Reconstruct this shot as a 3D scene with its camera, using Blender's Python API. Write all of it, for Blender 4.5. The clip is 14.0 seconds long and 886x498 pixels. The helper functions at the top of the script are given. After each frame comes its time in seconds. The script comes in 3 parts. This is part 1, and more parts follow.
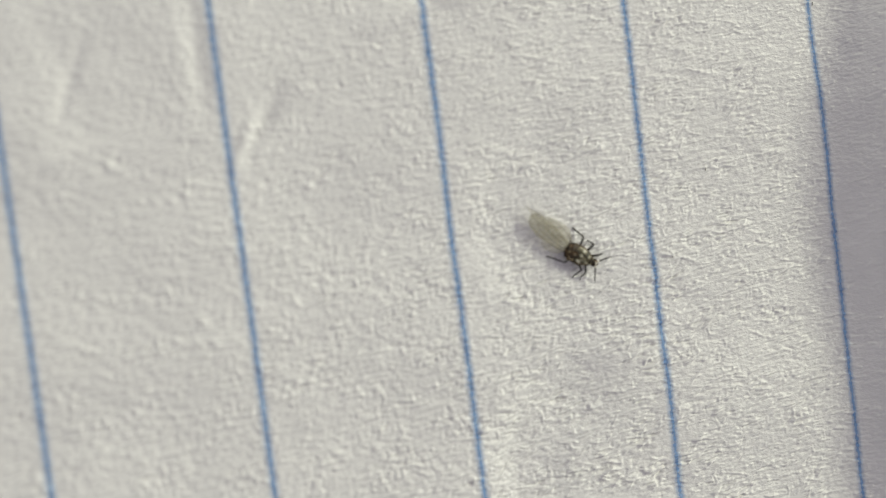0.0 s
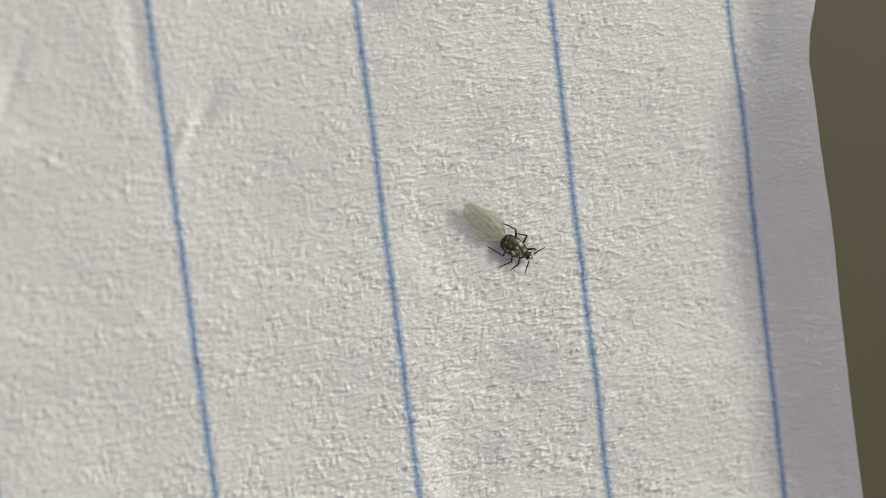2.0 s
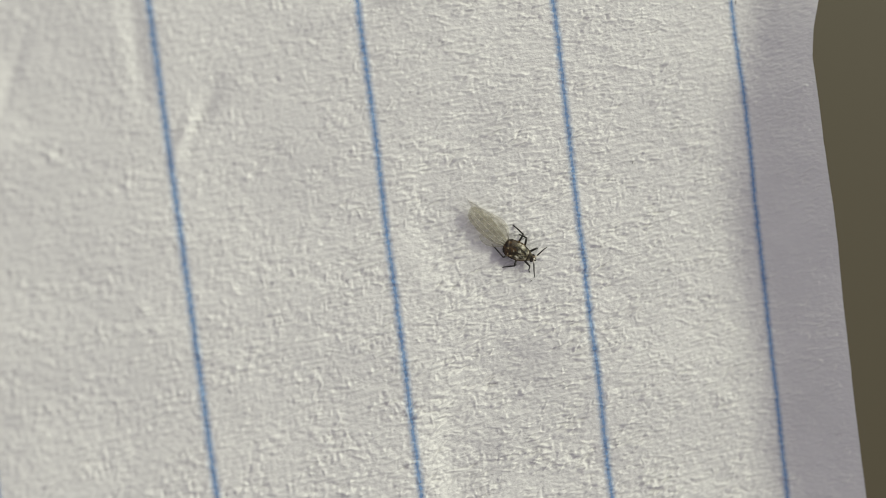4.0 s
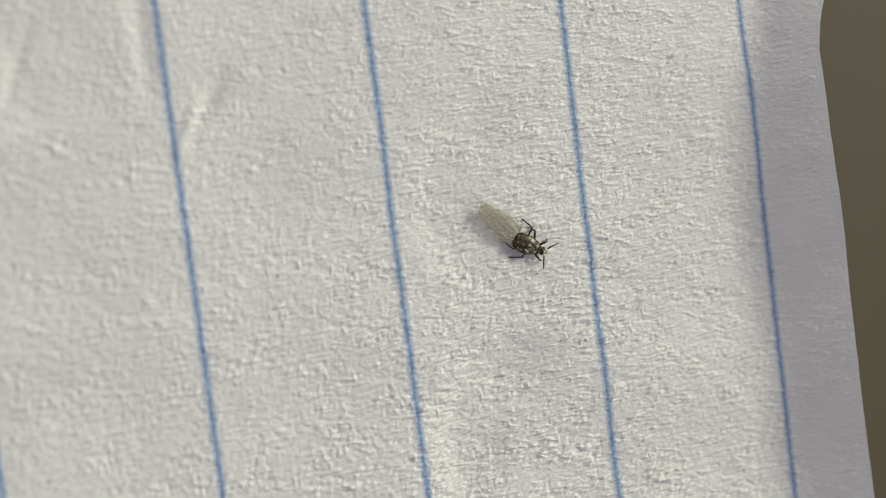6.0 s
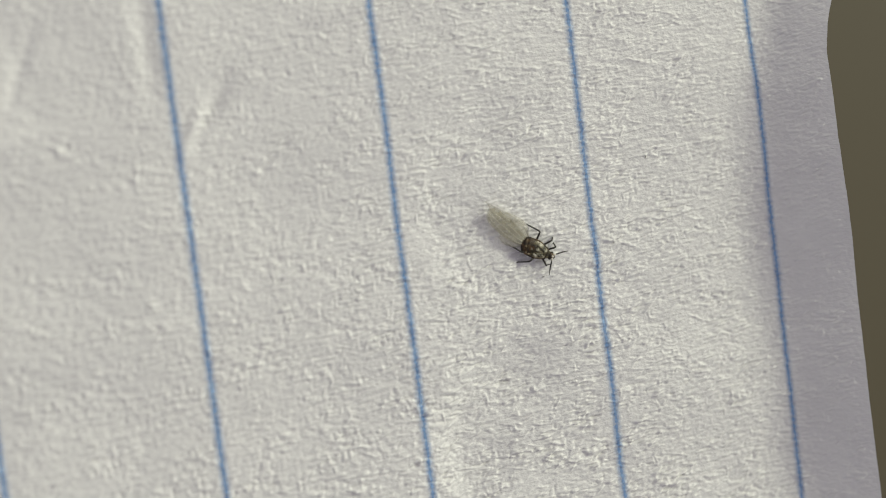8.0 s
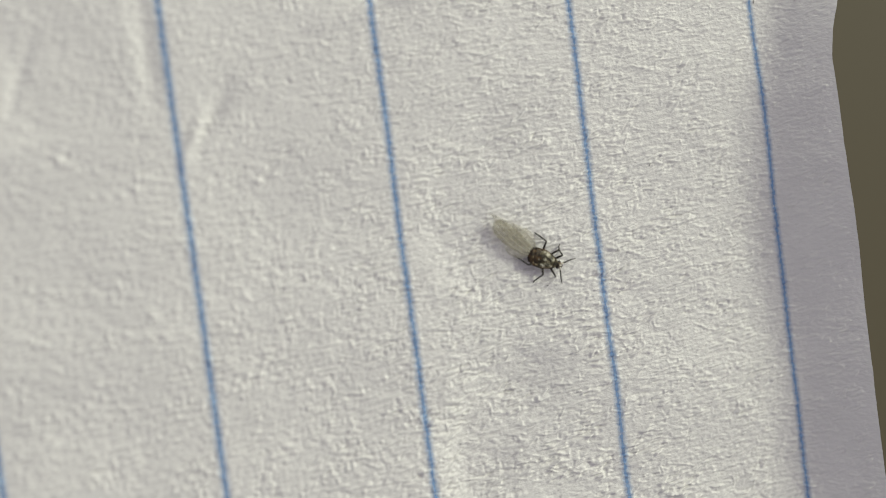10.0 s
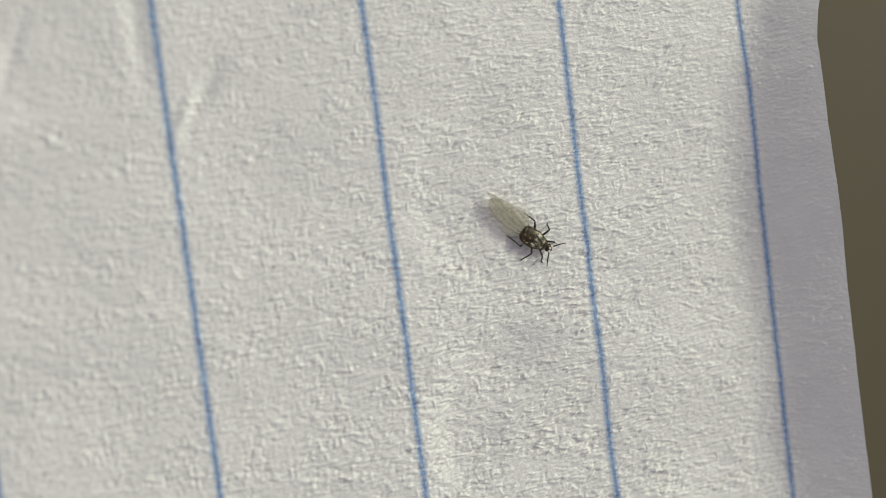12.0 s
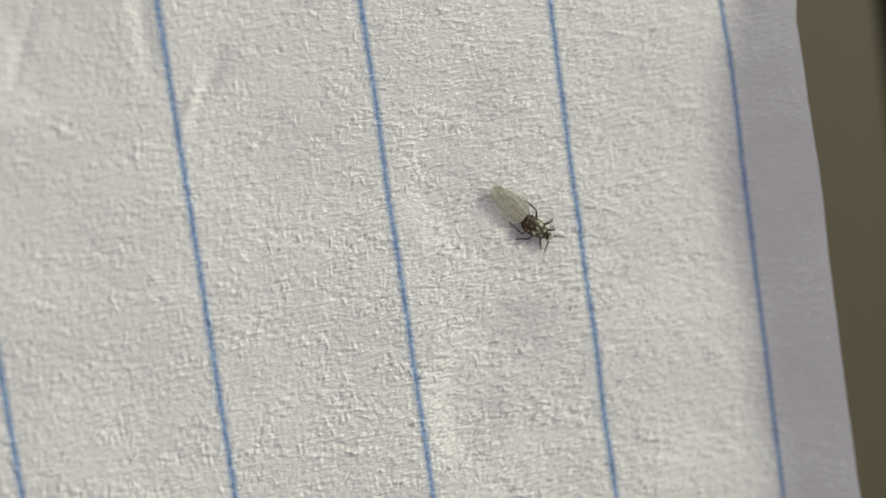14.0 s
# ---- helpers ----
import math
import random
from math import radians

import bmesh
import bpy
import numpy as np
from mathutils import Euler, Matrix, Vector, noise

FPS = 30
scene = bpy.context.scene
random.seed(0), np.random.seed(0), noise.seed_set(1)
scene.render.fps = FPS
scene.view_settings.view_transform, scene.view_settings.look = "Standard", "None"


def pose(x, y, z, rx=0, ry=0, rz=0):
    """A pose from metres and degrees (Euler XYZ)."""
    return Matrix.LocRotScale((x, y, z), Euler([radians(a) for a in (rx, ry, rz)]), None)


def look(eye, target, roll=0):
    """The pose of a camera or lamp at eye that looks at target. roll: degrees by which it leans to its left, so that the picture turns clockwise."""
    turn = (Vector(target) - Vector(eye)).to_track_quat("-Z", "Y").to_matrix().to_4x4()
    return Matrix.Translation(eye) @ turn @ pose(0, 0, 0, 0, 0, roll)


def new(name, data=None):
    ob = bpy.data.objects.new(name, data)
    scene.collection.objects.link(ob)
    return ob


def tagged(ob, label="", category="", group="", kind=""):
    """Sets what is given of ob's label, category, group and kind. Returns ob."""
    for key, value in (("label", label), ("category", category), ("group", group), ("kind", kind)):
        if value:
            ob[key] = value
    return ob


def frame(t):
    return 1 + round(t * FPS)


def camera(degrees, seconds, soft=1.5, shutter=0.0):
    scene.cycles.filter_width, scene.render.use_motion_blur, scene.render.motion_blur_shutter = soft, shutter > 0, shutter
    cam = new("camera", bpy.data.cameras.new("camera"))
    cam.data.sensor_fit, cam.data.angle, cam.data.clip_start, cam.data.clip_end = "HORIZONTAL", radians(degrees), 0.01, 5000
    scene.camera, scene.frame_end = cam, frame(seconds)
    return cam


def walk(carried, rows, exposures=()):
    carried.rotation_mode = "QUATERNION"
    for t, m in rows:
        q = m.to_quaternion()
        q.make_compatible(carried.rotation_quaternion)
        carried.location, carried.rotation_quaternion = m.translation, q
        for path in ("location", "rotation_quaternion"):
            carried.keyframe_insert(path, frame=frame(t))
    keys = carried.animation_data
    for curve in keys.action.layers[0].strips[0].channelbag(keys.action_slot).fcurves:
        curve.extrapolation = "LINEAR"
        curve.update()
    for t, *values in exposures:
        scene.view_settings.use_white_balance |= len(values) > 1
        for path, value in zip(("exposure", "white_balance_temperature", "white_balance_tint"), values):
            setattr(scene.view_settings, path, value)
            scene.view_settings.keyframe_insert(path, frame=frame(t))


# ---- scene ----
MM = 0.001

# ---- camera: a handheld phone about 56 mm over the sheet ----
cam = camera(30.0, 14.0, soft=0.9)
PATH = [
    (0.0, -13.769, 0.084, 54.075, -2.258, -14.335, -7.496),
    (0.5, -13.803, 0.414, 55.370, -2.107, -15.420, -7.362),
    (1.0, -14.024, -0.653, 55.884, -1.561, -16.308, -7.482),
    (1.5, -13.795, -0.252, 56.066, -2.104, -16.192, -7.452),
    (2.0, -13.754, -0.264, 56.072, -2.045, -16.094, -7.554),
    (2.5, -13.889, -0.852, 55.749, -1.611, -16.269, -7.524),
    (3.0, -13.781, -0.075, 55.943, -2.255, -16.137, -7.463),
    (5.3, -13.692, -0.706, 55.460, -1.976, -15.991, -7.506),
    (5.5, -13.664, -0.543, 55.403, -2.145, -15.943, -7.560),
    (6.0, -13.942, -0.527, 55.549, -2.171, -16.118, -7.551),
    (6.5, -13.810, -0.613, 55.694, -2.292, -15.992, -7.611),
    (7.0, -13.822, -0.606, 55.592, -2.481, -16.019, -7.533),
    (7.5, -14.005, -0.487, 55.355, -2.322, -16.103, -7.494),
    (9.8, -13.729, -0.809, 54.997, -1.464, -15.704, -7.883),
    (10.0, -13.849, -0.721, 54.782, -1.551, -15.923, -7.751),
    (10.5, -13.677, -0.360, 55.265, -1.501, -16.028, -7.688),
    (11.0, -13.627, -0.073, 55.525, -1.595, -15.975, -7.710),
    (11.5, -13.501, -0.057, 55.127, -1.847, -16.014, -7.718),
    (12.0, -13.940, -0.230, 55.322, -2.786, -16.337, -7.575),
    (12.5, -13.902, 0.708, 55.141, -2.650, -16.703, -7.470),
    (13.0, -14.667, -0.443, 55.089, -2.182, -16.995, -7.837),
    (13.5, -14.858, -0.026, 55.723, -2.689, -17.152, -8.232),
    (14.0, -16.036, -0.051, 56.789, -2.969, -17.981, -8.575),
]
walk(cam, [(t, pose(x * MM, y * MM, z * MM, rx, ry, rz)) for t, x, y, z, rx, ry, rz in PATH],
     exposures=[(0.0, -0.32, 6950, 0.5), (0.5, -0.29, 6950, 0.5), (1.5, -0.36, 6950, 0.5), (7.5, -0.38, 6950, 0.5),
                (10.5, -0.34, 6950, 0.5), (11.0, -0.32, 6950, 0.5), (12.0, -0.36, 6950, 0.5), (13.0, -0.32, 6950, 0.5), (13.5, -0.35, 6950, 0.5), (14.0, -0.40, 6950, 0.5)])
cam.data.dof.use_dof = True
cam.data.dof.focus_distance = 0.0590
cam.data.dof.aperture_fstop = 27.0

# ---- daylight: warm sun over the upper edge, blue sky ----
SUN_AZ, SUN_EL = 27.0, 38.0
world = bpy.data.worlds.new("sky")
scene.world = world
world.use_nodes = True
sky = world.node_tree.nodes.new("ShaderNodeTexSky")
sky.sky_type, sky.sun_disc = "NISHITA", False
sky.sun_elevation, sky.sun_rotation = radians(SUN_EL), radians(90 - SUN_AZ)
back = world.node_tree.nodes["Background"]
back.inputs["Strength"].default_value = 0.150
haze = world.node_tree.nodes.new("ShaderNodeHueSaturation")
haze.inputs["Hue"].default_value, haze.inputs["Saturation"].default_value = 0.61, 0.37
world.node_tree.links.new(sky.outputs[0], haze.inputs["Color"])
world.node_tree.links.new(haze.outputs[0], back.inputs["Color"])

sun = new("sun", bpy.data.lights.new("sun", "SUN"))
sun.data.energy, sun.data.angle, sun.data.color = 2.0, radians(17), (0.976, 0.985, 0.866)
sun_dir = Vector((math.cos(radians(SUN_AZ)) * math.cos(radians(SUN_EL)),
                  math.sin(radians(SUN_AZ)) * math.cos(radians(SUN_EL)), math.sin(radians(SUN_EL))))
sun.matrix_world = look(sun_dir, (0, 0, 0))


# ---- materials ----
def material(name, color=(0.5, 0.5, 0.5), rough=0.6):
    m = bpy.data.materials.new(name)
    m.use_nodes = True
    b = m.node_tree.nodes["Principled BSDF"]
    b.inputs["Base Color"].default_value = (*color, 1)
    b.inputs["Roughness"].default_value = rough
    return m, m.node_tree.nodes, m.node_tree.links, b


def mapped(nodes, links, scale, source="UV"):
    """Texture coordinates, stretched."""
    tc, mp = nodes.new("ShaderNodeTexCoord"), nodes.new("ShaderNodeMapping")
    mp.inputs["Scale"].default_value = scale
    links.new(tc.outputs[source], mp.inputs["Vector"])
    return mp.outputs[0]


def noise_tex(nodes, links, vector, scale, detail=3.0, rough=0.55, distort=0.0):
    n = nodes.new("ShaderNodeTexNoise")
    n.inputs["Scale"].default_value, n.inputs["Detail"].default_value = scale, detail
    n.inputs["Roughness"].default_value, n.inputs["Distortion"].default_value = rough, distort
    links.new(vector, n.inputs["Vector"])
    return n.outputs["Fac"]


def ramp(nodes, links, fac, stops):
    r = nodes.new("ShaderNodeValToRGB")
    while len(r.color_ramp.elements) < len(stops):
        r.color_ramp.elements.new(0.5)
    for e, (at, c) in zip(r.color_ramp.elements, stops):
        e.position, e.color = at, (*c, 1)
    links.new(fac, r.inputs[0])
    return r.outputs[0]


def bump(nodes, links, height, distance, strength=1.0, normal=None):
    b = nodes.new("ShaderNodeBump")
    b.inputs["Strength"].default_value, b.inputs["Distance"].default_value = strength, distance
    links.new(height, b.inputs["Height"])
    if normal is not None:
        links.new(normal, b.inputs["Normal"])
    return b.outputs[0]


def value(nodes, links, op, a, b=None, c=None, clamp=False):
    n = nodes.new("ShaderNodeMath")
    n.operation, n.use_clamp = op, clamp
    for i, v in enumerate((a, b, c)):
        if v is None:
            continue
        if isinstance(v, (int, float)):
            n.inputs[i].default_value = v
        else:
            links.new(v, n.inputs[i])
    return n.outputs[0]


# Paper: UV is in millimetres on the flat sheet.
def paper_bump(nodes, links):
    across = noise_tex(nodes, links, mapped(nodes, links, (2.6, 6.0, 1)), 1.0, 3, 0.55)
    fine = noise_tex(nodes, links, mapped(nodes, links, (5.5, 9.0, 1)), 1.0, 2, 0.5)
    n = bump(nodes, links, across, 0.029 * MM)
    return bump(nodes, links, fine, 0.031 * MM, 1.0, n)


def paper_material():
    m, nodes, links, b = material("paper", rough=0.42)
    mottle = noise_tex(nodes, links, mapped(nodes, links, (0.5, 0.5, 1)), 1.0, 4, 0.6)
    links.new(ramp(nodes, links, mottle, [(0.3, (0.745, 0.735, 0.715)), (0.7, (0.80, 0.79, 0.765))]), b.inputs["Base Color"])
    b.inputs["Specular IOR Level"].default_value = 0.6
    links.new(paper_bump(nodes, links), b.inputs["Normal"])
    return m


def ink_material():
    """Blue ink soaked into the fibres: its UV runs across (x, -1 to 1) and along (y, mm)."""
    m, nodes, links, b = material("blue_ink", rough=0.85)
    b.inputs["Specular IOR Level"].default_value = 0.2
    along = noise_tex(nodes, links, mapped(nodes, links, (0.4, 0.9, 1)), 1.0, 3)
    links.new(ramp(nodes, links, along, [(0.35, (0.21, 0.40, 0.70)), (0.65, (0.12, 0.28, 0.57))]), b.inputs["Base Color"])
    tc, sep = nodes.new("ShaderNodeTexCoord"), nodes.new("ShaderNodeSeparateXYZ")
    links.new(tc.outputs["UV"], sep.inputs[0])
    d = value(nodes, links, "ABSOLUTE", sep.outputs["X"])
    ragged = noise_tex(nodes, links, mapped(nodes, links, (0.8, 5.0, 1)), 1.0, 4, 0.65)
    edge = value(nodes, links, "MULTIPLY_ADD", ragged, 0.7, -0.35)
    d = value(nodes, links, "ADD", d, edge)
    solid = value(nodes, links, "MULTIPLY_ADD", d, -1.05, 1.10, clamp=True)
    solid = value(nodes, links, "POWER", solid, 1.6)
    specks = noise_tex(nodes, links, mapped(nodes, links, (1.3, 8.0, 1)), 1.0, 2)
    keep = value(nodes, links, "MULTIPLY_ADD", specks, 1.2, 0.22, clamp=True)
    solid = value(nodes, links, "MULTIPLY", solid, keep)
    solid = value(nodes, links, "MULTIPLY", solid, 0.72)
    links.new(solid, b.inputs["Alpha"])
    return m


PAPER, INK = paper_material(), ink_material()


def wood_material():
    m, nodes, links, b = material("brown_wood", rough=0.55)
    info = nodes.new("ShaderNodeObjectInfo")
    grain = noise_tex(nodes, links, mapped(nodes, links, (60, 4, 60), "Object"), 1.0, 5, 0.6, 0.6)
    tone = value(nodes, links, "MULTIPLY_ADD", info.outputs["Random"], 0.15, grain)
    links.new(ramp(nodes, links, tone, [(0.35, (0.078, 0.062, 0.032)), (0.8, (0.106, 0.087, 0.047))]), b.inputs["Base Color"])
    links.new(bump(nodes, links, grain, 0.0001, 0.3), b.inputs["Normal"])
    return m


def cuticle_material(name, dark, mid, pale, scale, rough=0.3, steps=(0.42, 0.55, 0.64)):
    """Mottled, glossy insect skin; colours by patches a tenth of a millimetre wide."""
    m, nodes, links, b = material(name, rough=rough)
    v = mapped(nodes, links, (1000, 1000, 1000), "Object")
    patch = noise_tex(nodes, links, v, scale, 3, 0.6, 0.4)
    links.new(ramp(nodes, links, patch, list(zip(steps, (dark, mid, pale)))), b.inputs["Base Color"])
    b.inputs["Specular IOR Level"].default_value = 0.35
    pits = noise_tex(nodes, links, v, 22.0, 2)
    links.new(bump(nodes, links, pits, 0.008 * MM, 0.6), b.inputs["Normal"])
    return m


WOOD = wood_material()
SHELL_REAR = cuticle_material("dark_brown_cuticle", (0.016, 0.010, 0.004), (0.064, 0.037, 0.014), (0.20, 0.12, 0.05), 5.0, 0.5, (0.46, 0.59, 0.72))
SHELL_FRONT = cuticle_material("olive_mottled_cuticle", (0.026, 0.021, 0.010), (0.15, 0.13, 0.07), (0.54, 0.51, 0.40), 5.0, 0.42, (0.40, 0.51, 0.64))
PATCH_PALE = cuticle_material("pale_grey_olive_cuticle", (0.030, 0.026, 0.014), (0.36, 0.34, 0.25), (0.66, 0.64, 0.55), 5.5, 0.36, (0.40, 0.50, 0.62))
PATCH_TAN = cuticle_material("tan_mottled_cuticle", (0.03, 0.02, 0.01), (0.17, 0.13, 0.07), (0.38, 0.32, 0.21), 6.5, 0.45, (0.43, 0.55, 0.66))
LEG_SKIN = material("black_leg", (0.016, 0.013, 0.008), 0.4)[0]
EYE = material("dark_eye", (0.012, 0.009, 0.006), 0.25)[0]
PALE_SPOT = material("cream_cuticle", (0.62, 0.58, 0.48), 0.4)[0]
FIBRE = material("grey_fibre", (0.13, 0.12, 0.11), 0.7)[0]
# near-white colour that paints a point of reflected light on the paper
GLINT = material("white_glint", (0.9, 0.9, 0.88), 0.2)[0]


def wing_material(name, color, cover):
    m, nodes, links, b = material(name, color, 0.45)
    v = mapped(nodes, links, (1000, 1000, 1000), "Object")
    cloud = noise_tex(nodes, links, v, 4.0, 4, 0.6)
    links.new(ramp(nodes, links, cloud, [(0.3, tuple(c * 0.72 for c in color)), (0.7, tuple(min(1, c * 1.28) for c in color))]),
              b.inputs["Base Color"])
    crease = noise_tex(nodes, links, mapped(nodes, links, (2600, 7000, 1000), "Object"), 1.0, 4, 0.6, 0.8)
    links.new(bump(nodes, links, crease, 0.020 * MM, 0.9), b.inputs["Normal"])
    clear, through_light, mix, mix2 = (nodes.new("ShaderNodeBsdfTransparent"), nodes.new("ShaderNodeBsdfTranslucent"),
                                       nodes.new("ShaderNodeMixShader"), nodes.new("ShaderNodeMixShader"))
    through_light.inputs["Color"].default_value = (*color, 1)
    mix.inputs[0].default_value = 0.55
    links.new(b.outputs[0], mix.inputs[1])
    links.new(through_light.outputs[0], mix.inputs[2])
    links.new(value(nodes, links, "MULTIPLY_ADD", cloud, 0.50, cover - 0.25), mix2.inputs[0])
    links.new(clear.outputs[0], mix2.inputs[1])
    links.new(mix.outputs[0], mix2.inputs[2])
    links.new(mix2.outputs[0], nodes["Material Output"].inputs["Surface"])
    return m


WING = wing_material("milky_olive_membrane", (0.49, 0.465, 0.365), 0.42)
WING_CLEAR = wing_material("clear_membrane", (0.66, 0.635, 0.55), 0.27)
VEIN = material("pale_vein", (0.50, 0.48, 0.40), 0.5)[0]
VEIN_DARK = material("grey_vein", (0.20, 0.19, 0.16), 0.5)[0]


# ---- building helpers ----
def mesh_of(name, bm, mat, smooth=True):
    me = bpy.data.meshes.new(name)
    bm.normal_update()
    bm.to_mesh(me)
    bm.free()
    me.materials.append(mat)
    for p in me.polygons:
        p.use_smooth = smooth
    return me


def part(name, bm, mat, parent, label="", smooth=True):
    """One mesh object under a thing or under a part."""
    ob = new(name, mesh_of(name, bm, mat, smooth))
    ob.parent = parent
    return tagged(ob, label)


def grid_mesh(name, x, y, z, uv, mat):
    """A smooth sheet from 2D arrays in millimetres, with its UV."""
    nv, nu = x.shape
    me = bpy.data.meshes.new(name)
    idx = np.arange(nv * nu).reshape(nv, nu)
    quads = np.stack([idx[:-1, :-1], idx[:-1, 1:], idx[1:, 1:], idx[1:, :-1]], -1).reshape(-1, 4)
    me.vertices.add(nv * nu)
    me.vertices.foreach_set("co", (np.stack([x, y, z], -1) * MM).ravel().astype(np.float32))
    me.loops.add(quads.size)
    me.loops.foreach_set("vertex_index", quads.ravel().astype(np.int32))
    me.polygons.add(len(quads))
    me.polygons.foreach_set("loop_start", np.arange(0, quads.size, 4, dtype=np.int32))
    me.polygons.foreach_set("use_smooth", np.ones(len(quads), dtype=bool))
    me.update(calc_edges=True)
    layer = me.uv_layers.new(name="sheet")
    layer.data.foreach_set("uv", uv.reshape(-1, 2)[quads.ravel()].ravel().astype(np.float32))
    me.materials.append(mat)
    me.validate()
    return me


# ---- the sheet of ruled paper: u runs across the rules, v along them (mm) ----
RULE = 7.1
EDGE_U, FAR_U = 16.81, -262.0
LOW_V, HIGH_V = -113.0, 103.0
TABLE_Z = -22.0


def spaced(lo, fine_lo, fine_hi, hi, step):
    """Positions that are close together in the fine stretch and spread outwards."""
    mid = np.linspace(fine_lo, fine_hi, int(round((fine_hi - fine_lo) / step)) + 1)
    outs = []
    for start, end in ((fine_lo, lo), (fine_hi, hi)):
        p, s, row = start, step, []
        while abs(end - p) > 1e-6:
            s = min(s * 1.12, 2.5)
            p = p + math.copysign(min(s, abs(end - p)), end - p)
            row.append(p)
        outs.append(np.array(row))
    return np.concatenate([outs[0][::-1], mid, outs[1]])


STEP = 0.030
U = spaced(FAR_U, -18.0, EDGE_U, EDGE_U, STEP)
V = spaced(LOW_V, -21.0, 8.0, HIGH_V, STEP)
UU, VV = np.meshgrid(U, V)


def smooth(x):
    x = np.clip(x, 0, 1)
    return x * x * (3 - 2 * x)


def relief(seed, wave_u, wave_v, band, nu, nv, tilt=0.0):
    """Periodic band-limited noise, wave lengths in mm, unit variance, on the fine stretch; tilt turns its grain, in degrees."""
    rng = np.random.default_rng(seed)
    fu, fv = np.fft.fftfreq(nu, STEP)[None, :], np.fft.fftfreq(nv, STEP)[:, None]
    c, n = math.cos(radians(tilt)), math.sin(radians(tilt))
    r = np.sqrt(((fu * c + fv * n) * wave_u) ** 2 + ((fv * c - fu * n) * wave_v) ** 2)
    h = np.real(np.fft.ifft2(np.fft.fft2(rng.normal(size=(nv, nu))) * np.exp(-((r - 1) / band) ** 2)))
    return h / h.std()


def ridge(u0, v0, u1, v1, height, width, power=2.0):
    """A crease or dent along a line, fading at its ends."""
    du, dv = u1 - u0, v1 - v0
    length = math.hypot(du, dv)
    s = ((UU - u0) * du + (VV - v0) * dv) / length ** 2
    d = np.abs((UU - u0) * dv - (VV - v0) * du) / length
    out = np.clip(np.abs(s - 0.5) - 0.35, 0, None) * length
    return height * np.exp(-(d / width) ** power - (out / (width + 0.3 * length)) ** 2)


def dent(u0, v0, u1, v1, height, width):
    """A lens-shaped dent that deepens slowly and ends steeply."""
    du, dv = u1 - u0, v1 - v0
    length = math.hypot(du, dv)
    s = ((UU - u0) * du + (VV - v0) * dv) / length ** 2
    d = ((UU - u0) * dv - (VV - v0) * du) / length
    return height * np.exp(-(d / (width * (0.4 + np.clip(s, 0, 1)))) ** 2) * smooth(s / 0.8) * smooth((1.35 - s) / 0.6)


def arc(cu, cv, radius, a0, a1, height, width, inner):
    """A round crease about a centre, between two bearings in degrees, fading at its ends."""
    r = np.hypot(UU - cu, VV - cv)
    a = np.degrees(np.arctan2(VV - cv, UU - cu)) % 360
    return height * np.exp(-((r - radius) / np.where(r > radius, width, inner)) ** 2) * smooth((a - a0) / 65) * smooth((a1 - a) / 65) * smooth(r / 1.5)


def felt(nu, nv):
    """Pulp fibre bundles pressed into the sheet: bent ridges and grooves with steep flanks, a few of them strong, most of them across the rules."""
    rng = np.random.default_rng(11)
    h = np.zeros((nv, nu))
    reach = 15
    gy, gx = np.mgrid[-reach:reach + 1, -reach:reach + 1] * STEP
    for _ in range(29000):
        i, j = rng.integers(reach, nv - reach), rng.integers(reach, nu - reach)
        # towards the middle of the sheet they are fewer and flatter
        soft = float(np.interp(-18.0 + j * STEP, [-5.0, 5.0], [0.62, 0.0]))
        if rng.random() < 0.6 * soft:
            continue
        across = rng.random() < 0.90 - 0.25 * soft
        a = rng.normal(0.22, 0.23) if across else rng.normal(1.55, 0.30)
        s, d = gx * math.cos(a) + gy * math.sin(a), gy * math.cos(a) - gx * math.sin(a)
        long = rng.uniform(0.07, 0.29 if across else 0.15 + 0.1 * soft)
        wide = rng.uniform(0.029, 0.050) * (1 + 0.5 * soft)
        tall = (0.049 if across else 0.026 + 0.02 * soft) * (1 - 0.35 * soft)
        tall *= (0.40 + 0.60 * rng.random() ** 2) * (1.0 if rng.random() < 0.5 else -0.9)
        h[i - reach:i + reach + 1, j - reach:j + reach + 1] += tall * np.exp(-np.abs((d - rng.normal(0, 0.22) * s * s) / wide) ** 3 - (s / long) ** 4)
    return h


# how far the worn edge stands out or in, along the sheet
EDGE_V = (-20.0, -16.3, -13.4, -9.0, -4.7, -2.5, -0.5, 0.5, 1.5, 2.8, 8.0)
EDGE_OUT = (0.1, 0.1, 0.04, 0.0, 0.02, -0.12, -0.14, -0.13, 0.08, 0.45, 0.7)


